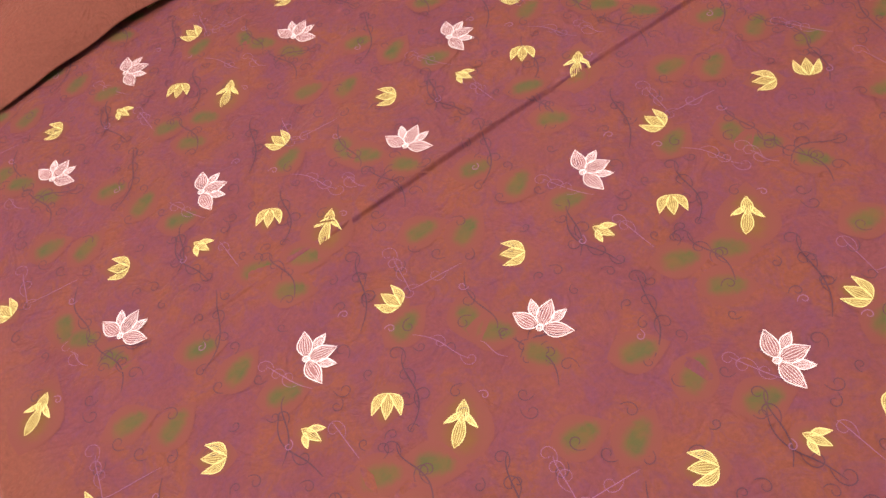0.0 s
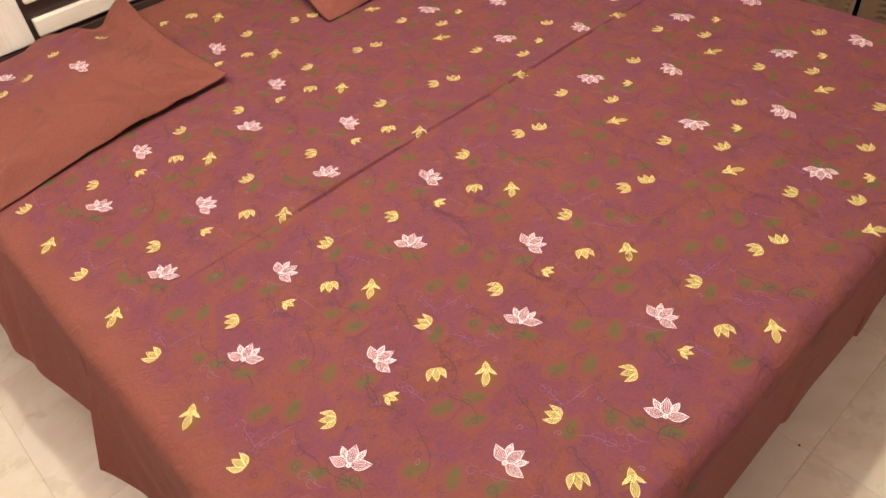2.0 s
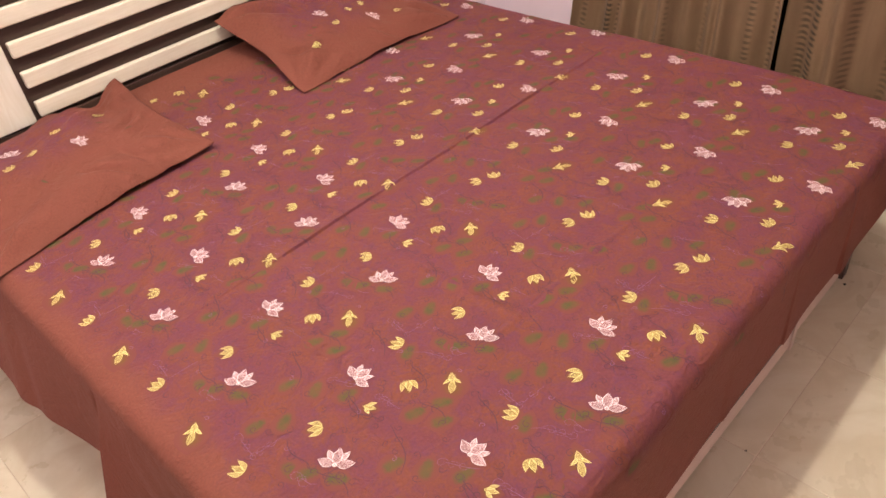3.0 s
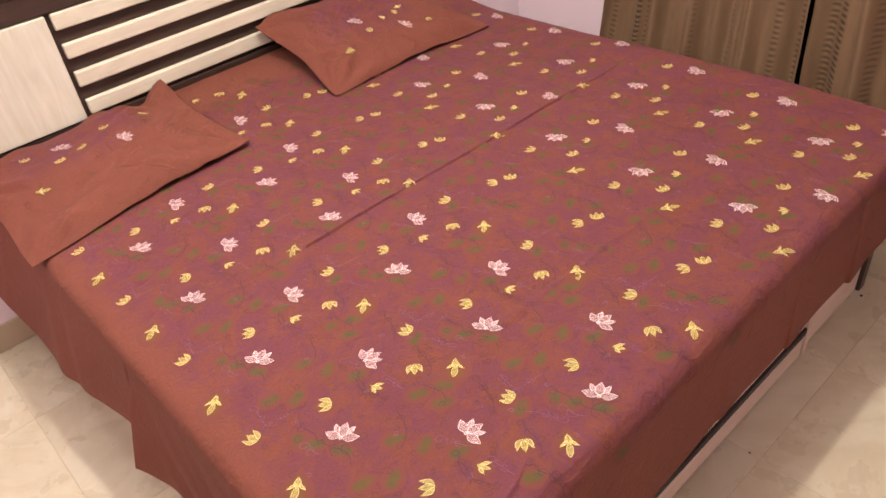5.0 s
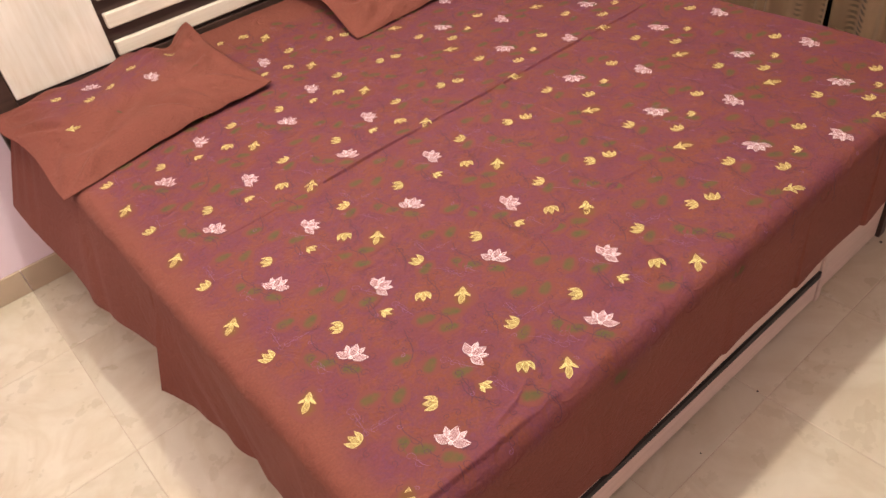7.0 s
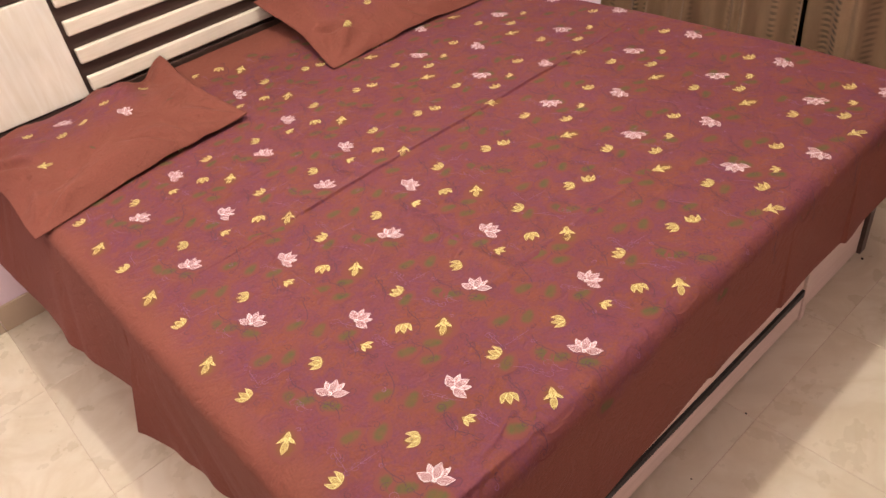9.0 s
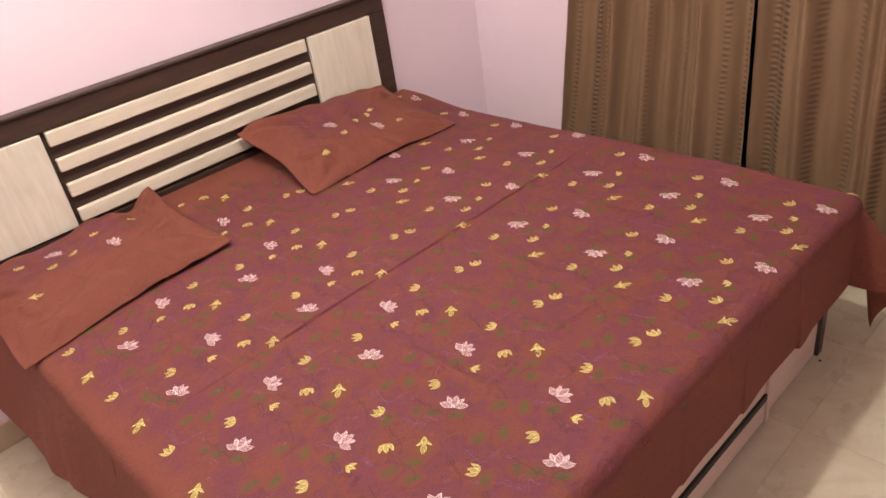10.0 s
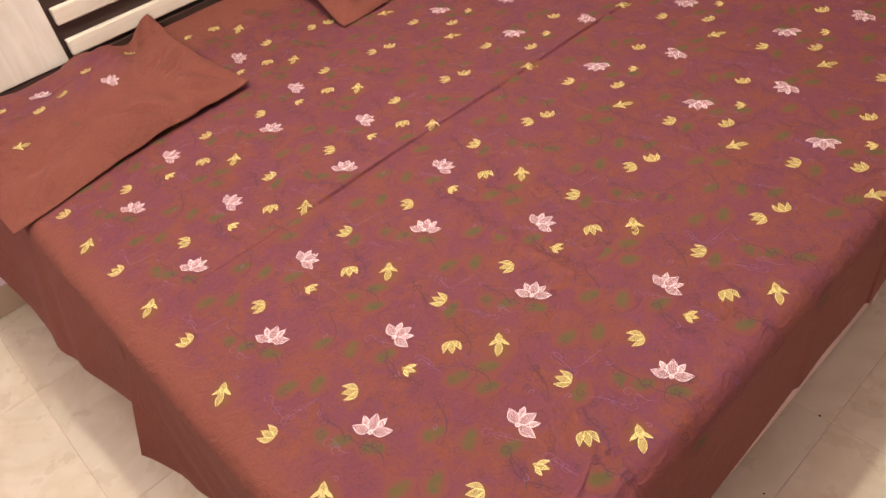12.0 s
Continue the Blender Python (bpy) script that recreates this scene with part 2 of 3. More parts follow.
def thing(name, label, category, group="", at=(0, 0, 0)):
    ob = new(name)
    ob.location = at
    ob.empty_display_size = 0.1
    return tagged(ob, label, category, group)


def grid_mesh(name, us, vs, place, mat, parent=None, label="", thick=0.0):
    """A sheet over the flat coordinates us x vs, shaped by place(u, v); its UV map keeps the flat coordinates in metres."""
    n, k = len(us), len(vs)
    verts = [place(u, v) for v in vs for u in us]
    faces = [(j * n + i, j * n + i + 1, (j + 1) * n + i + 1, (j + 1) * n + i) for j in range(k - 1) for i in range(n - 1)]
    me = bpy.data.meshes.new(name)
    me.from_pydata(verts, [], faces)
    uv = me.uv_layers.new(name="flat")
    index = np.empty(len(me.loops), dtype=np.int32)
    me.loops.foreach_get("vertex_index", index)
    flat = np.array([(u, v) for v in vs for u in us], dtype=np.float32)
    uv.data.foreach_set("uv", flat[index].ravel())
    me.materials.append(mat)
    me.validate()
    ob = new(name, me)
    ob.parent = parent
    smooth(ob)
    if thick:
        so = ob.modifiers.new("thickness", "SOLIDIFY")
        so.thickness, so.offset = thick, -1.0
    if label:
        tagged(ob, label)
    return ob


def sstep(a, b, x):
    t = min(1.0, max(0.0, (x - a) / (b - a)))
    return t * t * (3 - 2 * t)


# ---- room ----
def slab(name, *size, mat, kind="structure", label="", bev=0.0):
    ob = part(name, box(*size, bev=bev), mat)
    tagged(ob, label, name.split("_")[0], kind=kind)
    return ob


slab("wall_north", ROOM_X0 - 0.1, WALL_X, WALL_Y, WALL_Y + 0.12, 0, CEIL, mat=MAT_WALL, label="pale pink painted wall behind the headboard")
slab("wall_east_a", WALL_X, WALL_X + 0.12, 1.16, WALL_Y + 0.12, 0, CEIL, mat=MAT_WALL, label="pale pink painted wall beside the curtain")
slab("wall_east_b", WALL_X, WALL_X + 0.12, ROOM_Y0 - 0.1, -0.75, 0, CEIL, mat=MAT_WALL, label="pale pink painted wall past the window")
slab("wall_east_c", WALL_X, WALL_X + 0.12, -0.75, 1.16, 0, 0.25, mat=MAT_WALL, label="pale pink painted wall below the window")
slab("wall_east_d", WALL_X, WALL_X + 0.12, -0.75, 1.16, 2.05, CEIL, mat=MAT_WALL, label="pale pink painted wall above the window")
# south and west walls are out of view, drawn in close to bounce light
slab("wall_south", ROOM_X0 - 0.1, WALL_X + 0.12, ROOM_Y0 - 0.12, ROOM_Y0, 0, CEIL, mat=MAT_WALL, label="unseen pale pink wall facing the headboard, set close for bounce light")
slab("wall_west", ROOM_X0 - 0.12, ROOM_X0, ROOM_Y0, WALL_Y, 0, CEIL, mat=MAT_WALL, label="unseen pale pink side wall, set close for bounce light")
# ceiling is out of view; its pinkish tint warms the bounced light
slab("ceiling", ROOM_X0 - 0.12, WALL_X + 0.12, ROOM_Y0 - 0.12, WALL_Y + 0.12, CEIL, CEIL + 0.1, mat=MAT_CEIL, label="unseen pinkish-white ceiling that bounces light down")

window = tagged(new("window_1"), "dark window at night behind the brown curtains", "window", kind="structure")
window.location = (WALL_X, 0.2, 0.25)
for y0, y1, z0, z1 in ((-0.75, -0.70, 0.25, 2.05), (1.11, 1.16, 0.25, 2.05), (-0.70, 1.11, 0.25, 0.30), (-0.70, 1.11, 2.0, 2.05), (0.18, 0.23, 0.30, 2.0)):
    fr = part("window_frame", box(WALL_X + 0.03, WALL_X + 0.08, y0, y1, z0, z1, 0.004), MAT_DARK)
    fr.parent, fr.matrix_parent_inverse = window, Matrix.Translation(-window.location)
for y0, y1 in ((-0.70, 0.18), (0.23, 1.11)):
    pn = part("pane", box(WALL_X + 0.052, WALL_X + 0.058, y0, y1, 0.30, 2.0, 0), MAT_GLASS)
    pn.parent, pn.matrix_parent_inverse = window, Matrix.Translation(-window.location)


# ---- headboard and bed frame ----
bed = thing("bed", "double box bed with dark brown frame and cream slatted headboard", "bed", at=(0.77, 0.95, 0))


def bed_part(name, size, mat, label="", bev=0.003, parent=None):
    ob = part(name, box(*size, bev=bev), mat, None, label)
    root = parent or bed
    ob.parent = root
    ob.matrix_parent_inverse = root.matrix_world.inverted() if parent else Matrix.Translation(-bed.location)
    return ob


HX0, HX1 = -0.24, 1.695
bed_part("headboard_backing", (HX0 + 0.02, HX1 - 0.02, YH + 0.016, YH + 0.036, 0.30, 1.06), MAT_DARK, "dark brown headboard back panel")
bed_part("top_rail", (HX0, HX1, YH - 0.002, YH + 0.038, 1.024, 1.094), MAT_DARK, "dark brown headboard top rail", 0.004)
bed_part("top_cap", (HX0 - 0.004, HX1 + 0.004, YH - 0.012, YH + 0.042, 1.095, 1.108), MAT_DARK, "thin moulded cap", 0.004)
bed_part("stile", (HX0, -0.153, YH - 0.002, YH + 0.038, 0.0, 1.0235), MAT_DARK, "", 0.004)
bed_part("stile", (1.612, HX1, YH - 0.002, YH + 0.038, 0.0, 1.0235), MAT_DARK, "", 0.004)
bed_part("bottom_rail", (-0.152, 1.611, YH, YH + 0.0155, 0.40, 0.672), MAT_DARK)
bed_part("headboard_panel", (-0.151, 0.186, YH - 0.006, YH + 0.0155, 0.677, 1.021), MAT_CREAM, "cream wood-grain headboard panel", 0.004)
bed_part("headboard_panel", (1.278, 1.607, YH - 0.006, YH + 0.0155, 0.690, 1.021), MAT_CREAM, "cream wood-grain headboard panel", 0.004)
for z0, z1 in ((0.968, 1.021), (0.876, 0.924), (0.781, 0.832), (0.686, 0.736)):
    bed_part("slat", (0.203, 1.263, YH - 0.006, YH + 0.0155, z0, z1), MAT_SLAT, "cream horizontal headboard slat", 0.005)

# box base: side boards, foot board with its drawer, corner posts
bed_part("side_board", (-0.165, -0.145, 0.03, YH - 0.003, 0.02, 0.36), MAT_BOX)
bed_part("side_board", (1.690, 1.710, 0.03, YH - 0.003, 0.02, 0.36), MAT_BOX)
bed_part("post", (-0.170, -0.135, -0.032, 0.029, 0.0, 0.40), MAT_DARK, "dark square corner post")
bed_part("post", (1.708, 1.745, -0.030, 0.029, 0.0, 0.40), MAT_DARK, "dark square corner post")
bed_part("foot_board", (1.345, 1.707, -0.018, 0.006, 0.004, 0.36), MAT_BOX, "pale laminate foot board")
bed_part("foot_stile", (1.318, 1.344, -0.034, 0.006, 0.0, 0.36), MAT_BOX)
bed_part("foot_upper_board", (-0.134, 1.317, -0.026, 0.006, 0.125, 0.36), MAT_BOX)
bed_part("handle_groove", (-0.134, 1.315, -0.0335, 0.006, 0.1005, 0.1245), MAT_BLACK, "black recessed handle strip", 0.001)
bed_part("drawer_front", (-0.134, 1.316, -0.030, 0.006, 0.012, 0.1000), MAT_BOX, "pale laminate drawer front under the sheet", 0.004)
bed_part("bed_deck", (-0.144, 1.689, 0.007, YH - 0.004, 0.34, 0.36), MAT_BOX)

mattress = part("mattress", box(-0.150, 1.695, -0.035, YH - 0.006, 0.361, H - 0.012, 0.03, 3), MAT_MATTRESS)
tagged(mattress, "thick mattress hidden under the printed sheet", "mattress")

# ---- bedsheet ----
R = 0.036
CX0, CX1, CY0 = BX0 + R, BX1 - R, BY0 + R


def crumple(u, v):
    """Small unevenness and ironed-in creases of the lying cloth."""
    z = 0.0022 * noise.noise((u * 3.1, v * 2.7, 0.3)) + 0.0011 * noise.noise((u * 9, v * 8, 4.1))
    if -0.12 < u < 1.62:
        w = (0.35 * sstep(-0.12, 0.0, u) + 0.65 * sstep(0.22, 0.32, u)) * (1 - sstep(1.45, 1.62, u))
        d = v - 0.8205 - 0.006 * noise.noise((u * 2.2, 0, 7))
        z += 0.0075 * w * (0.8 + 0.4 * noise.noise((u * 4, 2.2, 0))) * (math.exp(-d / 0.022) if d > 0 else max(0.0, 1 + d / 0.0026))
    z += 0.0026 * math.exp(-((v - 0.256 + 0.02 * (u - 0.6)) / 0.008) ** 2) * sstep(0.25, 0.45, u) * (1 - sstep(0.75, 1.1, u))
    z += 0.0024 * math.exp(-((u - 0.138) / 0.008) ** 2) * sstep(0.35, 0.55, v) * (1 - sstep(0.7, 0.82, v))
    z += 0.0024 * math.exp(-((u - 0.457) / 0.009) ** 2) * sstep(0.1, 0.3, v) * (1 - sstep(0.5, 0.62, v))
    # pulled fold along the foot edge
    d = v + 0.0635 - 0.12 * (u - 0.02) ** 2 * (1 if u < 0.02 else -0.6) - 0.0015 * noise.noise((u * 12, 0, 1))
    z += 0.0125 * (math.exp(-d / 0.016) if d > 0 else math.exp(-(d / 0.0028) ** 2)) * ((1 - sstep(0.10, 0.16, u)) + 0.22 * sstep(0.10, 0.2, u) * (1 - sstep(0.5, 0.8, u)))
    d = v + 0.038 - 0.10 * sstep(0.05, 0.40, u) - 0.004 * noise.noise((u * 9, 3, 1))
    z += 0.0060 * (math.exp(-d / 0.014) if d > 0 else math.exp(-(d / 0.005) ** 2)) * sstep(0.06, 0.09, u) * (1 - sstep(0.15, 0.20, u))
    # the cloth rises a little towards the far edge
    z += 0.014 * sstep(1.45, 1.68, u) * sstep(0.0, 0.30, v) * (1 - sstep(0.75, 1.15, v))
    # many faint pulled lines, mostly along and across the bed
    z += 0.0022 * abs(noise.noise((u * 2.0, v * 14.0, 2.5))) + 0.0017 * abs(noise.noise((u * 13.0, v * 2.2, 6.5)))
    return z


def sheet(u, v):
    su = -1.0 if u < CX0 else 1.0
    du = CX0 - u if u < CX0 else max(0.0, u - CX1)
    dv = max(0.0, CY0 - v)
    x, y = min(max(u, CX0), CX1), max(v, CY0)
    dv *= 1.07 + 0.10 * (1 - sstep(0.40, 0.80, u)) + 0.03 * noise.noise((u * 6, 0, 3))
    if su < 0 and dv == 0:
        du *= 0.95 - 0.13 * sstep(0.826, 0.836, v) + 0.10 * sstep(0.90, 1.30, v)
    elif su < 0:
        du *= 0.95
    sag = -0.034 * sstep(1.50, 1.88, v)
    if du == 0 and dv == 0:
        return Vector((x, y, H + crumple(u, v) - sag))
    rho = math.hypot(du, dv)
    nx, ny = su * du / rho, -dv / rho
    a = rho / R
    hang = max(0.0, rho - R * math.pi / 2)
    if hang == 0:
        out, down = R * math.sin(a), R * (1 - math.cos(a))
    else:
        out, down = R, R
    phi = math.atan2(dv, du)
    corner = math.sin(2 * phi)
    if dv == 0 and su < 0:                    # near long side
        s = v
        flap = 0.065 + 0.15 * max(0.0, (s - 0.30) / 0.525) ** 2 + 0.05 * (1 - sstep(0.212, 0.222, s + 0.10 * hang)) * sstep(-0.05, 0.14, s)
        flap += 0.095 * math.exp(min(0.0, s - 0.826) / 0.055) * sstep(0.0, 0.14, hang)
        flap += 0.010 * math.sin(52 * (s + 0.75 * hang)) * sstep(0.32, 0.45, s) * (1 - sstep(0.66, 0.78, s))
        rest = 0.13 + 0.17 * sstep(0.84, 1.20, s) + 0.12 * sstep(1.45, 1.85, s) + 0.10 * math.sin(s * 75 + 10 * hang) * sstep(1.60, 1.76, s) * math.exp(-hang / 0.07)
        # one slack fold that fans out from the edge, and faint hanging waves
        rest += 0.03 * math.exp(-((s - 1.36 + 0.35 * hang) / 0.05) ** 2) - 0.02 * math.exp(-((s - 1.28 + 0.35 * hang) / 0.03) ** 2)
        over = sstep(0.826, 0.836, s + 0.02 * hang)
        lean = flap * (1 - over) + rest * over + 0.012 * noise.noise((s * 5.0, 1.7, hang * 1.5)) + 0.006 * noise.noise((s * 14.0, 5.0, hang * 3))
        lean -= 0.22 * math.exp(-((s - 0.838) / 0.009) ** 2) * (1 - sstep(0.05, 0.16, hang))
        lean -= 0.05 * math.exp(-((s - 0.60 + 0.5 * hang) / 0.03) ** 2) * sstep(0.02, 0.10, hang)
    elif dv == 0:                             # far long side
        lean = 0.12 + 0.10 * noise.noise((v * 4.0, 8.7, 0))
    elif du == 0:                             # foot
        lean = 0.02 * noise.noise((u * 3.5, 3.7, hang * 2)) - 0.01
        for c, k in ((0.30, 0.02), (0.72, 0.02), (1.015, 0.024), (1.34, 0.040)):
            lean += k * (sstep(c - 0.008, c, u) - sstep(c, c + 0.13, u))
    elif su < 0:                              # corner nearest the walker
        lean = 0.06 * (1 - phi / 1.571) + 0.14 * corner + 0.08 * math.sin(6 * phi) * corner
    else:
        lean = 0.06 + 0.13 * corner + 0.50 * math.exp(-((phi - 1.18) / 0.22) ** 2) + 0.20 * math.exp(-((phi - 0.35) / 0.2) ** 2)
        hang *= 1 + 0.12 * corner
    out += math.sin(lean) * hang
    down += math.cos(lean) * hang
    keep = max(0.0, 1 - 0.6 * a) ** 2
    return Vector((x + nx * out, y + ny * out, H - down + crumple(u, v) * keep - sag))


def spaced(a, b, step, fine=(), half=0.014, small=0.0013):
    vals = list(np.arange(a, b, step)) + [b]
    for f in fine:
        vals += list(np.arange(f - half, f + half, small))
    vals = sorted(x for x in vals if a <= x <= b)
    out = [vals[0]]
    for x in vals[1:]:
        if x - out[-1] > small * 0.6:
            out.append(x)
    out[-1] = b
    return [float(x) for x in out]


US = spaced(CX0 - 0.365, CX1 + 0.36, 0.0115, (0.138, 0.457, 0.555, 1.008, 1.34))
VS = spaced(CY0 - 0.307, YH - 0.012, 0.0115, (0.8205, 0.256, 0.845, -0.056, -0.034, -0.012))
bedsheet = grid_mesh("bedsheet", US, VS, sheet, MAT_SHEET)
tagged(bedsheet, "terracotta cotton bedsheet printed with lotus, tulips and leaves", "bedsheet")


# ---- printed pattern: line drawings on flat cloth coordinates ----
class Print:
    """Gathers flat ribbons and patches, then lays them on a cloth shaped by place(u, v)."""

    def __init__(self):
        self.points, self.faces, self.across = [], [], []

    def ribbon(self, pts, width, taper=0.55):
        n = len(pts)
        start = len(self.points)
        for i, p in enumerate(pts):
            q0, q1 = pts[max(0, i - 1)], pts[min(n - 1, i + 1)]
            tx, ty = q1[0] - q0[0], q1[1] - q0[1]
            ln = math.hypot(tx, ty) or 1.0
            w = width * 0.5 * (1 - taper * abs(2 * i / (n - 1) - 1) ** 3)
            self.points += [(p[0] - ty / ln * w, p[1] + tx / ln * w), (p[0] + ty / ln * w, p[1] - tx / ln * w)]
        for i in range(n - 1):
            k = start + 2 * i
            self.faces.append((k, k + 1, k + 3, k + 2))

    def strip(self, left, right):
        start = len(self.points)
        for a, b in zip(left, right):
            self.points += [a, b]
        n = len(left) - 1
        for i in range(n):
            k = start + 2 * i
            self.faces.append((k, k + 1, k + 3, k + 2))
            self.across += [(i / n, 0), (i / n, 1), ((i + 1) / n, 1), ((i + 1) / n, 0)]

    def on(self, place, lift):
        e = 0.002
        verts = []
        for u, v in self.points:
            p = place(u, v)
            n = (place(u + e, v) - p).cross(place(u, v + e) - p)
            n.normalize()
            verts.append(p + n * lift)
        return verts

    def lay(self, name, place, lift, mat, parent, label):
        me = bpy.data.meshes.new(name)
        me.from_pydata(self.on(place, lift), [], self.faces)
        me.materials.append(mat)
        if len(self.across) == 4 * len(self.faces):
            me.uv_layers.new(name="across").data.foreach_set("uv", [c for p in self.across for c in p])
        ob = new(name, me)
        ob.parent = parent
        tagged(ob, label, kind="stuff")
        return smooth(ob)


def stamp(name, line, fill, place, lift, mats, parent):
    """One printed flower: its ground and, just over it, its lines."""
    me = bpy.data.meshes.new(name)
    low, high = fill.on(place, lift), line.on(place, lift * 1.5)
    n = len(low)
    me.from_pydata(low + high, [], fill.faces + [tuple(i + n for i in f) for f in line.faces])
    for mat in mats:
        me.materials.append(mat)
    me.polygons.foreach_set("material_index", [0] * len(fill.faces) + [1] * len(line.faces))
    ob = new(name, me)
    ob.parent = parent
    return smooth(ob)


def petal_side(base, tip, bulge, n=8, lean=0.45):
    """A bowed line from base to tip; bulge is its sideways reach."""
    (x0, y0), (x1, y1) = base, tip
    dx, dy = x1 - x0, y1 - y0
    ln = math.hypot(dx, dy)
    px, py = -dy / ln, dx / ln
    out = []
    for i in range(n + 1):
        t = i / n
        b = bulge * math.sin(math.pi * t ** (0.8 + lean * 0.2)) * (1.0 - 0.25 * t)
        out.append((x0 + dx * t + px * b, y0 + dy * t + py * b))
    return out


def petal(line, fill, base, tip, wl, wr, hatch, edge, thin, n=8):
    left, right = petal_side(base, tip, wl, n), petal_side(base, tip, -wr, n)
    line.ribbon(left, edge)
    line.ribbon(right, edge)
    for i in range(1, hatch + 1):
        f = i / (hatch + 1)
        m = [(a[0] * (1 - f) + b[0] * f, a[1] * (1 - f) + b[1] * f) for a, b in zip(left, right)]
        line.ribbon(m[1:-1], thin)
    fill.strip(left, right)


def turned(x, y, ang, size, pts):
    c, s = math.cos(radians(ang)), math.sin(radians(ang))
    return [(x + size * (c * a - s * b), y + size * (s * a + c * b)) for a, b in pts]


# petals as (base, tip, left bulge, right bulge) in lengths of the flower; x is the way it opens
LOTUS = (((0.0, 0.06), (0.16, 0.98), 0.32, 0.26), ((0.0, -0.06), (0.24, -1.02), 0.26, 0.32), ((0.26, 0.26), (0.80, 0.62), 0.17, 0.18),
         ((0.26, -0.26), (0.86, -0.54), 0.18, 0.16), ((0.04, 0.0), (1.02, 0.02), 0.30, 0.30), ((-0.16, 0.0), (0.14, 0.0), 0.12, 0.12))
TULIP = (((0.02, 0.02), (0.92, 0.52), 0.36, 0.02), ((0.0, 0.0), (1.0, 0.0), 0.25, 0.25), ((0.02, -0.02), (0.92, -0.52), 0.02, 0.36))
BELL = (((0.0, 0.02), (0.74, 0.66), 0.36, 0.02), ((0.0, 0.0), (0.98, 0.14), 0.24, 0.24), ((0.0, -0.02), (0.94, -0.40), 0.04, 0.36))
SPRIG = (((0.22, 0.05), (0.86, 0.56), 0.20, 0.10), ((0.0, 0.0), (1.02, 0.02), 0.22, 0.22), ((0.22, -0.05), (0.74, -0.52), 0.10, 0.20))
BIRD = (((0.0, 0.07), (0.70, 0.0), 0.12, 0.16), ((0.52, 0.0), (1.02, 0.02), 0.14, 0.14), ((0.76, 0.05), (0.48, 0.36), 0.10, 0.03), ((0.76, -0.05), (0.46, -0.34), 0.03, 0.10))


def flower(kind, x, y, ang, size, line, fill, hatch, edge, thin):
    for base, tip, wl, wr in kind:
        (bx, by), (tx, ty) = turned(x, y, ang, size, (base, tip))
        petal(line, fill, (bx, by), (tx, ty), wl * size, wr * size, hatch, edge, thin)


def leaf(out, x, y, ang, ln, wide):
    tip = turned(x, y, ang, ln, ((1, 0),))[0]
    out.strip(petal_side((x, y), tip, wide, 8), petal_side((x, y), tip, -wide, 8))


PX, PY = 0.379, 0.289                      # repeat of the print across and along the bed
# (kind, across from the lotus, along from the row line, way it opens, size)
LEFT_CELL = (("lotus", -0.006, 0.281, 28, 0.036), ("lotus", 0.150, 0.113, -14, 0.036), ("bird", -0.146, 0.229, 46, 0.053), ("tulip", 0.034, 0.072, 146, 0.030),
             ("tulip", -0.114, 0.103, 108, 0.030), ("bell", 0.205, 0.028, -134, 0.030), ("sprig", 0.112, 0.050, -66, 0.027))
RIGHT_CELL = (("lotus", 0.010, 0.104, 205, 0.036), ("lotus", 0.168, 0.264, 162, 0.036), ("bird", -0.075, 0.224, 146, 0.052), ("tulip", -0.090, 0.100, 100, 0.030),
              ("bell", -0.040, -0.004, 62, 0.030), ("sprig", 0.052, 0.012, 130, 0.027), ("tulip", 0.128, 0.060, 52, 0.030))
LEAVES = ((-0.055, 0.066, -108), (-0.063, 0.032, -45), (-0.034, 0.276, -61), (0.034, 0.210, -23), (0.060, 0.141, 22), (0.090, 0.102, -21), (-0.067, 0.174, -12),
          (-0.025, 0.128, 20), (0.189, 0.246, -44), (0.137, 0.262, -28), (0.155, 0.215, -40), (0.235, 0.075, 14))


def stretch(x, y):
    """The printed repeat as the lying cloth has been pulled, most of all past the ironed crease and at the far edge."""
    past = 1.0 if y > 0.82 else 0.0
    e = math.exp(-(y - 0.82) / 0.25) if past else 0.0
    far, left = sstep(1.45, 1.68, x), sstep(0.0, 0.5, x)
    near, mid, deep = sstep(0.0, 0.45, y), sstep(0.45, 0.80, y), sstep(0.0, 0.9, y)
    dx = 0.0008 + 0.0028 * x - 0.0115 * near + 0.0131 * mid - 0.001 * past + (0.0357 * left - 0.009) * e + (0.0869 * deep - 0.0365) * far
    dy = 0.0009 - 0.0026 * x - 0.0057 * near + 0.0099 * mid + 0.0124 * past + (0.0151 * left - 0.0173) * e + (0.0634 * deep - 0.0102) * far
    return x + dx, y + dy


KINDS = {"lotus": LOTUS, "tulip": TULIP, "bell": BELL, "sprig": SPRIG, "bird": BIRD}

rng = random.Random(7)
leaves, glows, vines, hairs = (Print() for _ in range(4))


def put_flower(kind, x, y, ang, size, place, lift, parent):
    line, fill = Print(), Print()
    if kind == "lotus":
        flower(LOTUS, x, y, ang, size, line, fill, 5, 0.0011, 0.00052)
        return stamp("lotus_print", line, fill, place, lift, (MAT_LOTUS_FILL, MAT_LOTUS_LINE), parent)
    flower(KINDS[kind], x, y, ang, size, line, fill, 4, 0.0011, 0.0005)
    return stamp("tulip_print", line, fill, place, lift, (MAT_TULIP_FILL, MAT_TULIP_LINE), parent)


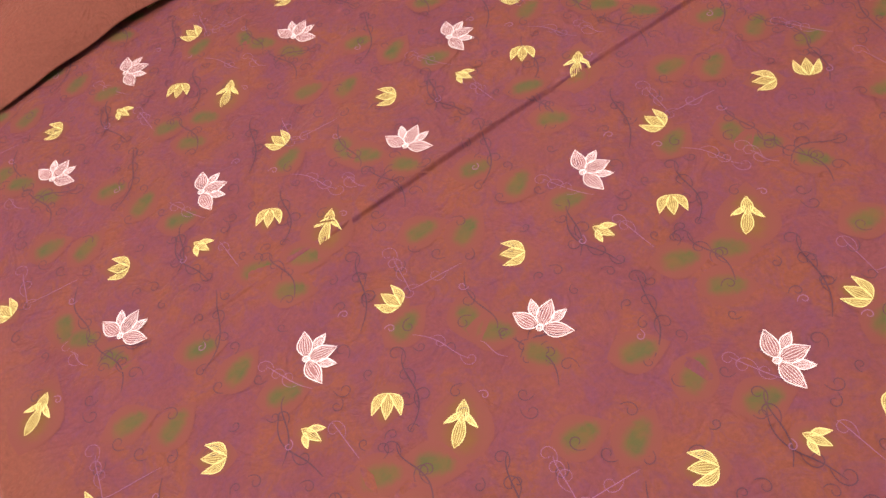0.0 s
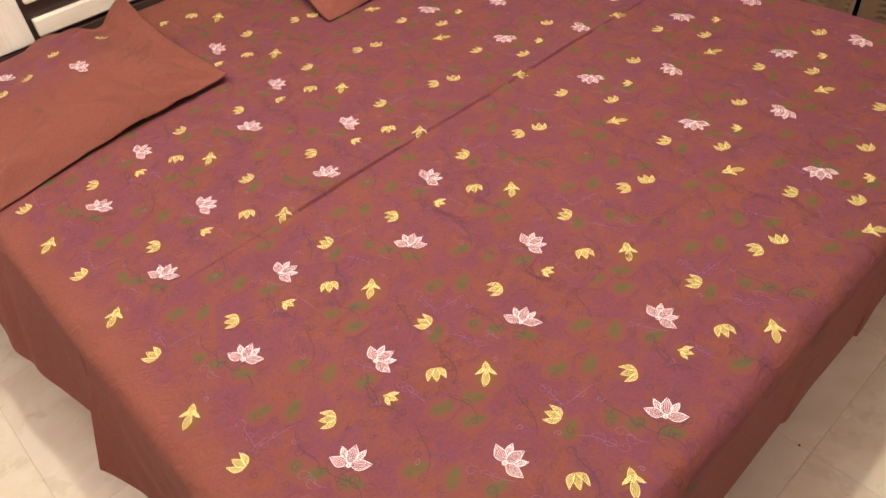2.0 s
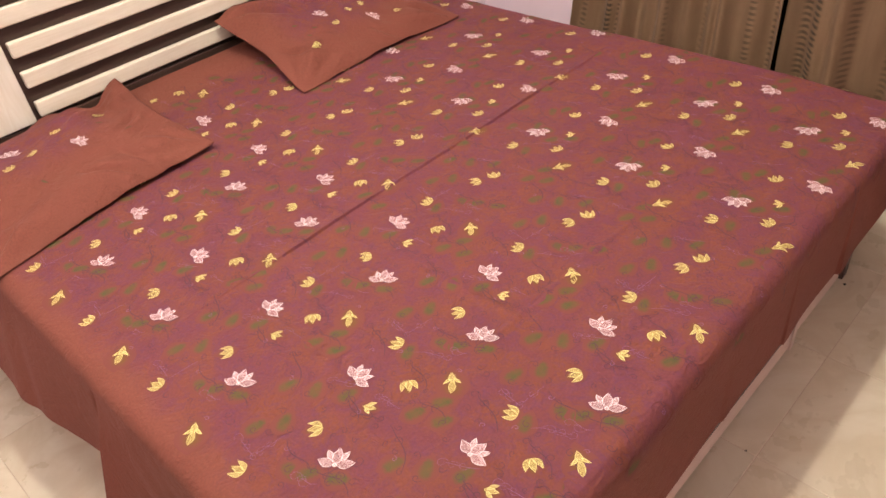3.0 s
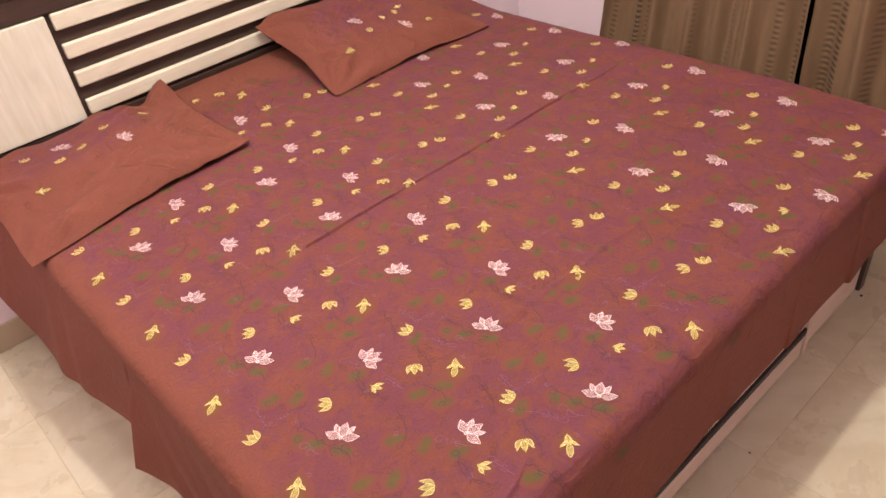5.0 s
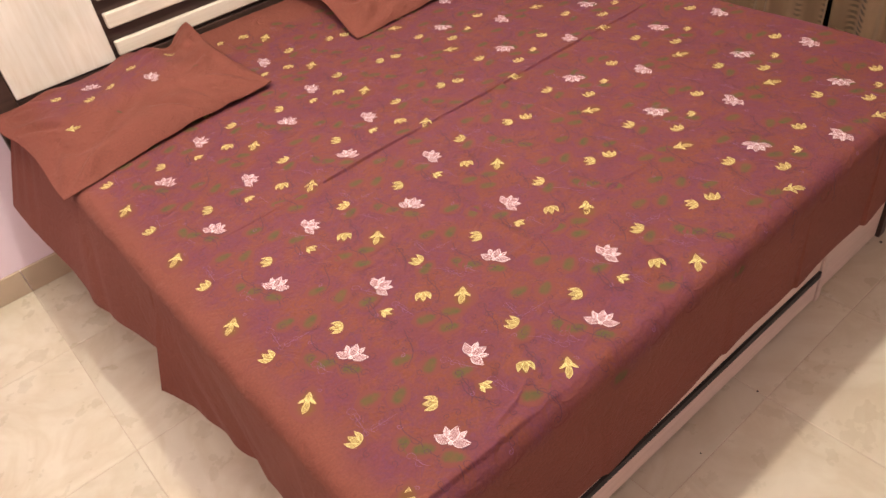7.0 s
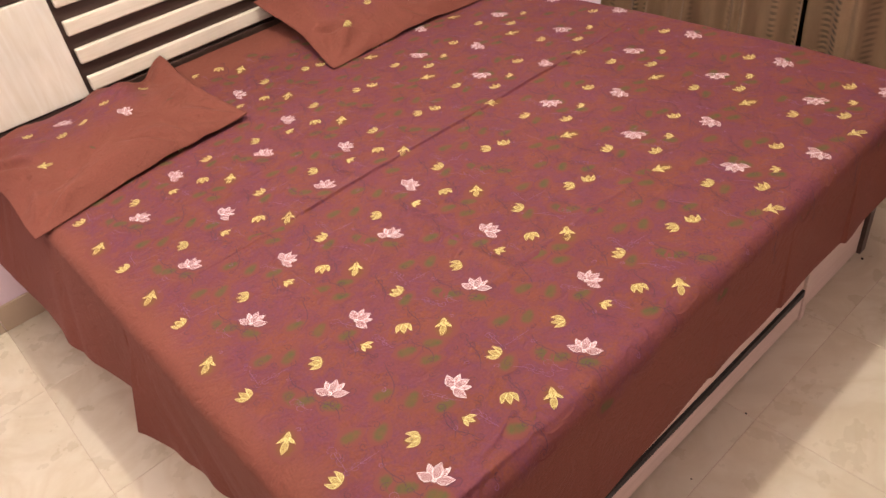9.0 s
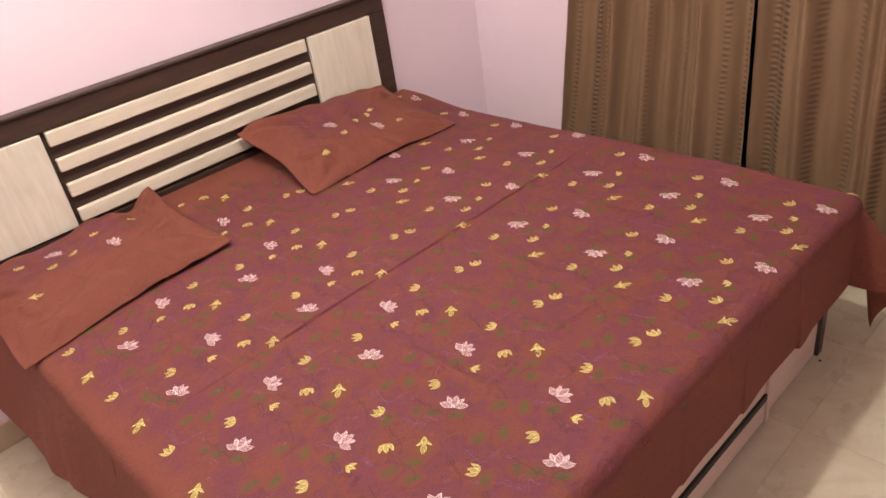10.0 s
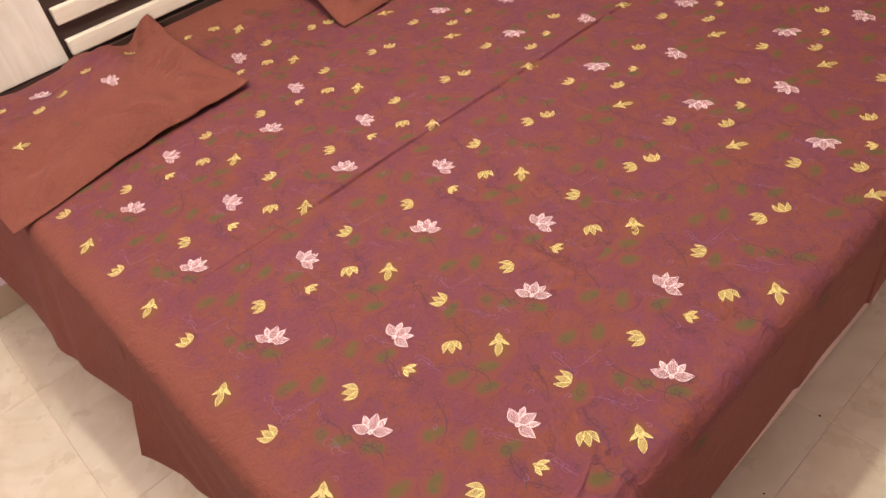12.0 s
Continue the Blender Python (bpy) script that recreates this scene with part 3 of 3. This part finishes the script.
def tendril(out, x, y, heading, length, bend, curl, width, r):
    """A stem that sways and ends in a curl, with a few curls at its side."""
    pts, a = [(x, y)], radians(heading)
    steps = 22
    for i in range(steps):
        t = i / steps
        a += bend * math.sin(t * 5.0) / steps + (curl * max(0.0, t - 0.7) ** 1.5) * 0.9
        pts.append((pts[-1][0] + math.cos(a) * length / steps, pts[-1][1] + math.sin(a) * length / steps))
        if i % 6 == 5 and r.random() < 0.75:
            side = 1 if (i // 4) % 2 else -1
            b, q = a + side * 0.9, [pts[-1]]
            step = r.uniform(0.0026, 0.0036)
            for k in range(15):
                b -= side * (0.10 + 0.042 * k)
                q.append((q[-1][0] + math.cos(b) * step, q[-1][1] + math.sin(b) * step))
            out.ribbon(q, width * 0.75)
    out.ribbon(pts, width)


def curlet(out, x, y, heading, size, side, width):
    """A small spiral line."""
    a, pts = radians(heading), [(x, y)]
    for k in range(14):
        a += side * (0.12 + 0.045 * k)
        pts.append((pts[-1][0] + math.cos(a) * size * 0.16, pts[-1][1] + math.sin(a) * size * 0.16))
    out.ribbon(pts, width, 0.3)


STEMS = [(-0.17 + PX / 3 * (k % 3) + rng.uniform(-0.04, 0.04), PY / 3 * (k // 3) + rng.uniform(-0.03, 0.03), rng.choice((38, 50, 60, 72, 235)) + rng.uniform(-14, 14),
          rng.uniform(0.07, 0.12), rng.choice((-1, 1)) * rng.uniform(1.5, 3.5), rng.choice((-1, 1)) * rng.uniform(0.8, 1.8)) for k in range(9)]
STRANDS = [(rng.uniform(-0.19, 0.19), rng.uniform(0, PY), rng.choice((-35, -20, 150, 100)) + rng.uniform(-25, 25), rng.uniform(0.03, 0.08),
            rng.uniform(-2, 2), rng.choice((-1, 1)) * rng.uniform(0.5, 1.5)) for _ in range(6)]
CURLS = [(-0.19 + PX / 8 * (k % 8) + rng.uniform(-0.02, 0.02), PY / 7 * (k // 8) + rng.uniform(-0.02, 0.02), rng.uniform(0, 360), rng.uniform(0.010, 0.019), rng.choice((-1, 1))) for k in range(56)]


def lay_flower(kind, x, y, ang, size):
    x, y = stretch(x, y)
    if kind != "lotus":
        x0, y0 = turned(x, y, ang, size, ((-0.40, 0),))[0]
        leaf(glows, x0, y0, ang, size * 1.75, size * 0.72)
    put_flower(kind, x, y, ang, size * 0.94, sheet, 0.0011, bedsheet)


for row in range(-1, 7):
    for col in range(3):
        for kind, dx, dy, ang, size in LEFT_CELL:
            x, y = col * PX + dx, row * PY + dy
            if col == 2 and (dx > 0.06 or (kind == "lotus")):
                continue
            if -0.15 < y < 1.80 and x > -0.17:
                lay_flower(kind, x, y, ang + rng.uniform(-3, 3), size)
        for kind, dx, dy, ang, size in RIGHT_CELL:
            x, y = 1.063 + col * 0.394 + dx, row * PY + dy + 0.003 * col
            if -0.13 < y < 1.80 and x < 1.80:
                lay_flower(kind, x, y, ang + rng.uniform(-3, 3), size)
    if -0.13 < row * PY + 0.073 < 1.80:
        lay_flower("tulip", 0.824, row * PY + 0.052, 50, 0.030)
    for col in range(5):
        for dx, dy, ang in LEAVES:
            x, y = col * PX + dx, row * PY + dy
            if -0.14 < y < 1.78 and -0.14 < x < 1.74:
                turn = ang + (180 if x > 0.85 else 0)
                x, y = stretch(x, y)
                leaf(leaves, *turned(x, y, turn, 0.048, ((-0.19, 0.0),))[0], turn, 0.066, 0.0270)
        for dx, dy, hd, ln, bend, curl in STEMS:
            x, y = col * PX + dx, row * PY + dy
            if -0.10 < y < 1.74 and -0.11 < x < 1.70:
                tendril(vines, x, y, hd + (180 if x > 0.85 else 0), ln, bend, curl, 0.0017, rng)
        for dx, dy, hd, size, side in CURLS:
            x, y = col * PX + dx, row * PY + dy
            if -0.10 < y < 1.76 and -0.12 < x < 1.71:
                curlet(vines if size > 0.0115 else hairs, x, y, hd, size, side, 0.0011)
        for dx, dy, hd, ln, bend, curl in STRANDS:
            x, y = col * PX + dx, row * PY + dy
            if -0.13 < y < 1.74 and -0.12 < x < 1.70:
                tendril(hairs, x, y, hd, ln, bend, curl, 0.0009, rng)

glows.lay("glow_pattern", sheet, 0.0007, MAT_GLOW, bedsheet, "faint olive tint printed round the tulips")
leaves.lay("leaf_pattern", sheet, 0.0009, MAT_LEAF, bedsheet, "soft green printed leaves")
hairs.lay("fine_line_pattern", sheet, 0.0012, MAT_HAIR, bedsheet, "thin violet printed strands")
vines.lay("vine_pattern", sheet, 0.0011, MAT_VINE, bedsheet, "thin dark purple printed tendrils")


# ---- pillows ----
def pillow(corners, bulge, sink, prints, label, seed, folds=(), dent=(0.5, 0.0)):
    """Flat-filled pillow in a case with a loose hem; corners run head-left, head-right, foot-right, foot-left."""
    a, b, c, d = (Vector(p) for p in corners)
    W, L = (b - a).length, (d - a).length

    n = (b - a).cross(a - d).normalized()

    def body_at(p, q):
        p, q = min(1, max(0, p)), min(1, max(0, q))
        ep, eq = min(1.0, 4.2 * min(p, 1 - p)), min(1.0, 4.2 * min(q, 1 - q))
        return (ep * (2 - ep)) * (eq * (2 - eq))

    def top(u, v):
        p, q = u / W, v / L
        base = a * (1 - p) * (1 - q) + b * p * (1 - q) + c * p * q + d * (1 - p) * q
        # the raised head corners sink to the hem between them
        k = sstep(0.0, 0.12, p) * (1 - sstep(0.80, 1.0, p))
        base.z -= (base.z - H - 0.016) * k * sink * (1 - min(1, max(0, q)))
        base.z -= dent[1] * math.exp(-((p - dent[0]) / 0.085) ** 2) * (1 - min(1, max(0, q))) ** 3
        body = body_at(p, q)
        wr = 0.015 * noise.noise((u * 5 + seed, v * 6, seed)) + 0.005 * noise.noise((u * 14, v * 9 + seed, 1))
        # a few sharp creases where the filling is slack
        wr -= 0.010 * max(0.0, 1 - 7 * abs(noise.noise((u * 4.2 + v * 2.0, v * 3.4 - u, seed + 8)))) * sstep(-0.1, 0.35, noise.noise((u * 3.0, v * 3.5, seed + 5)))
        # slack folds that run in from the corners
        for (cp, cq), dirn in (((0, 0), 0.9), ((1, 0), 2.3), ((1, 1), 4.0), ((0, 1), 5.4)):
            dx, dy = (p - cp) * W, (q - cq) * L
            r = math.hypot(dx, dy)
            wr += 0.012 * math.sin(9 * math.atan2(dy, dx) + seed * dirn) * math.exp(-((r - 0.13) / 0.08) ** 2)
        for p0, q0, p1, q1, deep in folds:
            ex, ey, wx, wy = (p1 - p0) * W, (q1 - q0) * L, (p - p0) * W, (q - q0) * L
            ln = math.hypot(ex, ey)
            k, off = (wx * ex + wy * ey) / ln / ln, (wx * ey - wy * ex) / ln
            fade = sstep(-0.15, 0.25, k) * (1 - sstep(0.55, 1.1, k))
            wr += deep * fade * (math.exp(-((off - 0.022) / 0.020) ** 2) - 0.8 * math.exp(-((off + 0.004) / 0.009) ** 2) + 0.5 * math.exp(-((off + 0.035) / 0.022) ** 2))
        pull = 0.020 * math.sin(math.pi * min(1, max(0, p))) ** 2 * (1 - 2 * q) * abs(1 - 2 * q)
        side = 0.026 * math.sin(math.pi * min(1, max(0, q))) ** 2 * (1 - 2 * p) * abs(1 - 2 * p)
        base = base + (d - a).normalized() * pull + (b - a).normalized() * side
        hemlift = 0.026 * max(0.0, noise.noise((u * 7.5 + seed * 3, v * 6.5, seed + 3))) * (1 - body)
        return base + n * (bulge * body + wr * (0.15 + 0.85 * body)) + Vector((0, 0, hemlift))

    def under(u, v):
        t = top(u, v)
        return Vector((t.x, t.y, max(H + 0.004, t.z - 0.004 - bulge * body_at(u / W, v / L) * 1.2)))

    root = thing("pillow", label, "pillow", "pillows on the bed", at=tuple((a + b + c + d) / 4))
    us = [float(x) for x in np.linspace(0, W, 91)]
    vs = [float(x) for x in np.linspace(0, L, 75)]
    inv = Matrix.Translation(-root.location)
    case = grid_mesh("pillowcase", us, vs, top, MAT_CASE, None, "terracotta printed pillowcase")
    back = grid_mesh("pillowcase_back", us, vs, under, MAT_CASE)
    # stitched hem all round
    ring = [(u, 0.0) for u in us] + [(W, v) for v in vs[1:]] + [(u, L) for u in us[::-1][1:]] + [(0.0, v) for v in vs[::-1][1:-1]]
    bm = bmesh.new()
    rings = []
    for u, v in ring:
        t, o = top(u, v), (a + b + c + d) / 4
        k = Vector((t.x - o.x, t.y - o.y, 0)).normalized()
        low = under(u, v)
        rings.append([bm.verts.new(t), bm.verts.new(t.lerp(low, 0.5) + k * 0.004), bm.verts.new(low)])
    for i in range(len(rings)):
        r0, r1 = rings[i], rings[(i + 1) % len(rings)]
        for j in range(2):
            bm.faces.new((r0[j], r0[j + 1], r1[j + 1], r1[j]))
    hem = smooth(part("hem", bm, MAT_CASE))
    made = [case, back, hem]
    leafs = Print()
    for kind, p, q, ang, size in prints:
        if kind == "leaf":
            leaf(leafs, p * W, q * L, ang, size, size * 0.25)
        else:
            made.append(put_flower(kind, p * W, q * L, ang, size, top, -0.0016, None))
    made.append(leafs.lay("leaf_pattern", top, -0.0012, MAT_LEAF, None, "soft green printed leaves"))
    for ob in made:
        ob.parent, ob.matrix_parent_inverse = root, inv
    return root


# in a pillow's own plan u runs along the headboard and v away from it, so angles are mirrored
pillow(((-0.262, 1.905, 0.665), (0.446, 1.895, 0.722), (0.472, 1.400, 0.640), (-0.227, 1.313, 0.625)), 0.034, 0.15,
       (("lotus", 0.41, 0.28, -60, 0.032), ("lotus", 0.62, 0.51, -20, 0.032), ("tulip", 0.26, 0.26, -80, 0.026), ("tulip", 0.48, 0.40, -120, 0.026), ("tulip", 0.36, 0.45, -95, 0.028),
        ("bell", 0.60, 0.32, -80, 0.026), ("bird", 0.24, 0.60, 200, 0.046), ("bell", 0.79, 0.31, -60, 0.028), ("leaf", 0.26, 0.38, 20, 0.034), ("leaf", 0.40, 0.60, 60, 0.034),
        ("leaf", 0.80, 0.59, 10, 0.036), ("leaf", 0.74, 0.41, 20, 0.034)),
       "terracotta printed pillow lying flat against the headboard", 1.0,
       ((0.97, 0.03, 0.62, 0.30, 0.016), (0.70, 1.0, 0.52, 0.70, 0.014), (0.96, 0.42, 0.76, 0.62, 0.010), (0.02, 0.30, 0.20, 0.55, 0.014), (0.03, 0.95, 0.24, 0.80, 0.010), (0.05, 0.05, 0.22, 0.26, 0.012)), (0.84, 0.055))
pillow(((0.850, 1.905, 0.770), (1.590, 1.905, 0.708), (1.568, 1.435, 0.630), (0.845, 1.448, 0.625)), 0.034, -0.28,
       (("lotus", 0.38, 0.46, -60, 0.032), ("lotus", 0.59, 0.68, -20, 0.034), ("tulip", 0.41, 0.61, -100, 0.025), ("bell", 0.20, 0.71, 60, 0.028), ("bell", 0.73, 0.70, 70, 0.026),
        ("tulip", 0.64, 0.49, 200, 0.024), ("bird", 0.70, 0.44, 180, 0.036), ("sprig", 0.54, 0.52, 180, 0.024), ("leaf", 0.18, 0.48, 10, 0.034), ("leaf", 0.26, 0.56, 15, 0.034), ("leaf", 0.21, 0.60, 30, 0.03)),
       "terracotta printed pillow propped slightly against the headboard", 5.0,
       ((0.03, 0.05, 0.30, 0.34, 0.016), (0.05, 0.60, 0.24, 0.76, 0.012), (0.62, 1.0, 0.52, 0.76, 0.013), (0.97, 0.10, 0.76, 0.30, 0.012), (0.95, 0.90, 0.80, 0.70, 0.010)))


# ---- curtains ----
def curtain(y_top0, y_top1, y_low0, y_low1, z0, z1, folds, seed, depth, start):
    width = abs(y_low1 - y_low0)

    def place(u, v):
        t = (u - start) / width
        k = v / (z1 - z0)
        y = (y_low0 + (y_low1 - y_low0) * t) * (1 - k) + (y_top0 + (y_top1 - y_top0) * t) * k
        a = t * folds * 2 * math.pi + 2.6 * noise.noise((t * 3.3 + seed, 0.5 * k, 1))
        big = 0.6 + 0.8 * noise.noise((t * 5.0, seed, 0.6 * k))
        x = 2.175 + depth * big * math.sin(a) + 0.3 * depth * math.sin(2.7 * a + seed) + 0.010 * noise.noise((t * 11, k * 5, seed)) + 0.005 * noise.noise((t * 19 + 3 * k, k * 16, seed))
        return Vector((x - 0.02 * (1 - k), y + 0.010 * math.cos(a), z0 + v))

    ob = grid_mesh("curtain", [start + float(x) for x in np.linspace(0, width, 260)], [float(x) for x in np.linspace(0, z1 - z0, 50)], place, MAT_CURTAIN, None, "", 0.0015)
    return tagged(ob, "brown woven curtain with dark dashed vertical bands", "curtain", "curtains at the window")


curtain(1.090, 0.474, 1.395, 0.482, 0.04, 2.20, 3.6, 0.7, 0.044, 0.0)
curtain(0.468, -0.95, 0.457, -1.05, 0.04, 2.20, 6.5, 3.1, 0.046, 1.0)
rod = thing("curtain_rod", "steel curtain rod above the brown curtains", "curtain rod", at=(2.185, 0.2, 2.21))
bm = bmesh.new()
bmesh.ops.create_cone(bm, cap_ends=True, segments=20, radius1=0.011, radius2=0.011, depth=2.6, matrix=Matrix.Rotation(radians(90), 4, "X"))
smooth(part("pole", bm, MAT_METAL, rod))
for y in (-1.1, 1.1):
    part("bracket", box(0, WALL_X - 2.185, y - 0.01, y + 0.01, -0.012, 0.012, 0.003), MAT_METAL, rod)

# ---- floor and skirting, tile by tile ----
floor = part("floor", box(ROOM_X0 - 0.12, WALL_X + 0.12, ROOM_Y0 - 0.12, WALL_Y + 0.12, -0.10, -0.0012, 0), MAT_GROUT)
tagged(floor, "beige marble tiled floor", "floor", kind="structure")
TX, TY = 0.443, 0.56


def tile_mesh(w, l, h, mat, name):
    bm = box(-w / 2, w / 2, -l / 2, l / 2, -h, 0, 0.0015, 1)
    me = bpy.data.meshes.new(name)
    bm.to_mesh(me)
    bm.free()
    me.materials.append(mat)
    return me


tile = tile_mesh(TX - 0.0014, TY - 0.0014, 0.012, MAT_MARBLE, "floor_tile")
for i in range(-7, 7):
    for j in range(-8, 5):
        cx, cy = -0.41 + (i + 0.5) * TX, -0.125 + (j + 0.5) * TY
        w0, w1 = max(cx - TX / 2, ROOM_X0), min(cx + TX / 2, WALL_X)
        l0, l1 = max(cy - TY / 2, ROOM_Y0), min(cy + TY / 2, WALL_Y)
        if w1 - w0 < 0.02 or l1 - l0 < 0.02:
            continue
        whole = w1 - w0 > TX - 1e-4 and l1 - l0 > TY - 1e-4
        ob = new("floor_tile", tile if whole else tile_mesh(w1 - w0 - 0.0014, l1 - l0 - 0.0014, 0.012, MAT_MARBLE, "floor_tile"))
        ob.location = ((w0 + w1) / 2, (l0 + l1) / 2, 0.0)
        ob.parent = floor

baseboard = tagged(new("baseboard"), "tan stone skirting along the pink walls", "baseboard", kind="structure")
sk = 0.10
for i in range(-7, 7):
    x0, x1 = max(ROOM_X0, -0.41 + i * TX), min(WALL_X - 0.012, -0.41 + (i + 1) * TX)
    if x1 - x0 > 0.03:
        part("skirting_tile", box(x0 + 0.001, x1 - 0.001, WALL_Y - 0.012, WALL_Y, 0.0005, sk, 0.002), MAT_SKIRT, baseboard)
for j in range(-8, 5):
    y0, y1 = max(ROOM_Y0 + 0.001, -0.125 + j * TY), min(WALL_Y - 0.013, -0.125 + (j + 1) * TY)
    if y1 - y0 > 0.03:
        part("skirting_tile", box(WALL_X - 0.012, WALL_X, y0 + 0.001, y1 - 0.001, 0.0005, sk, 0.002), MAT_SKIRT, baseboard)


# ---- specks on the floor ----
for x, y, r in ((1.692, -0.045, 0.0045), (0.919, -0.097, 0.003), (0.655, -0.105, 0.0025)):
    bm = bmesh.new()
    bmesh.ops.create_icosphere(bm, subdivisions=2, radius=r)
    for v in bm.verts:
        v.co *= 1 + 0.35 * noise.noise(v.co * 300 + Vector((x, y, 0)))
        v.co.z = max(-0.4 * r, v.co.z * 0.6)
    speck = smooth(part("grit", bm, MAT_BLACK))
    speck.location = (x, y, 0.4 * r)
    tagged(speck, "small dark speck of grit on the marble floor", "grit", "specks on the floor")
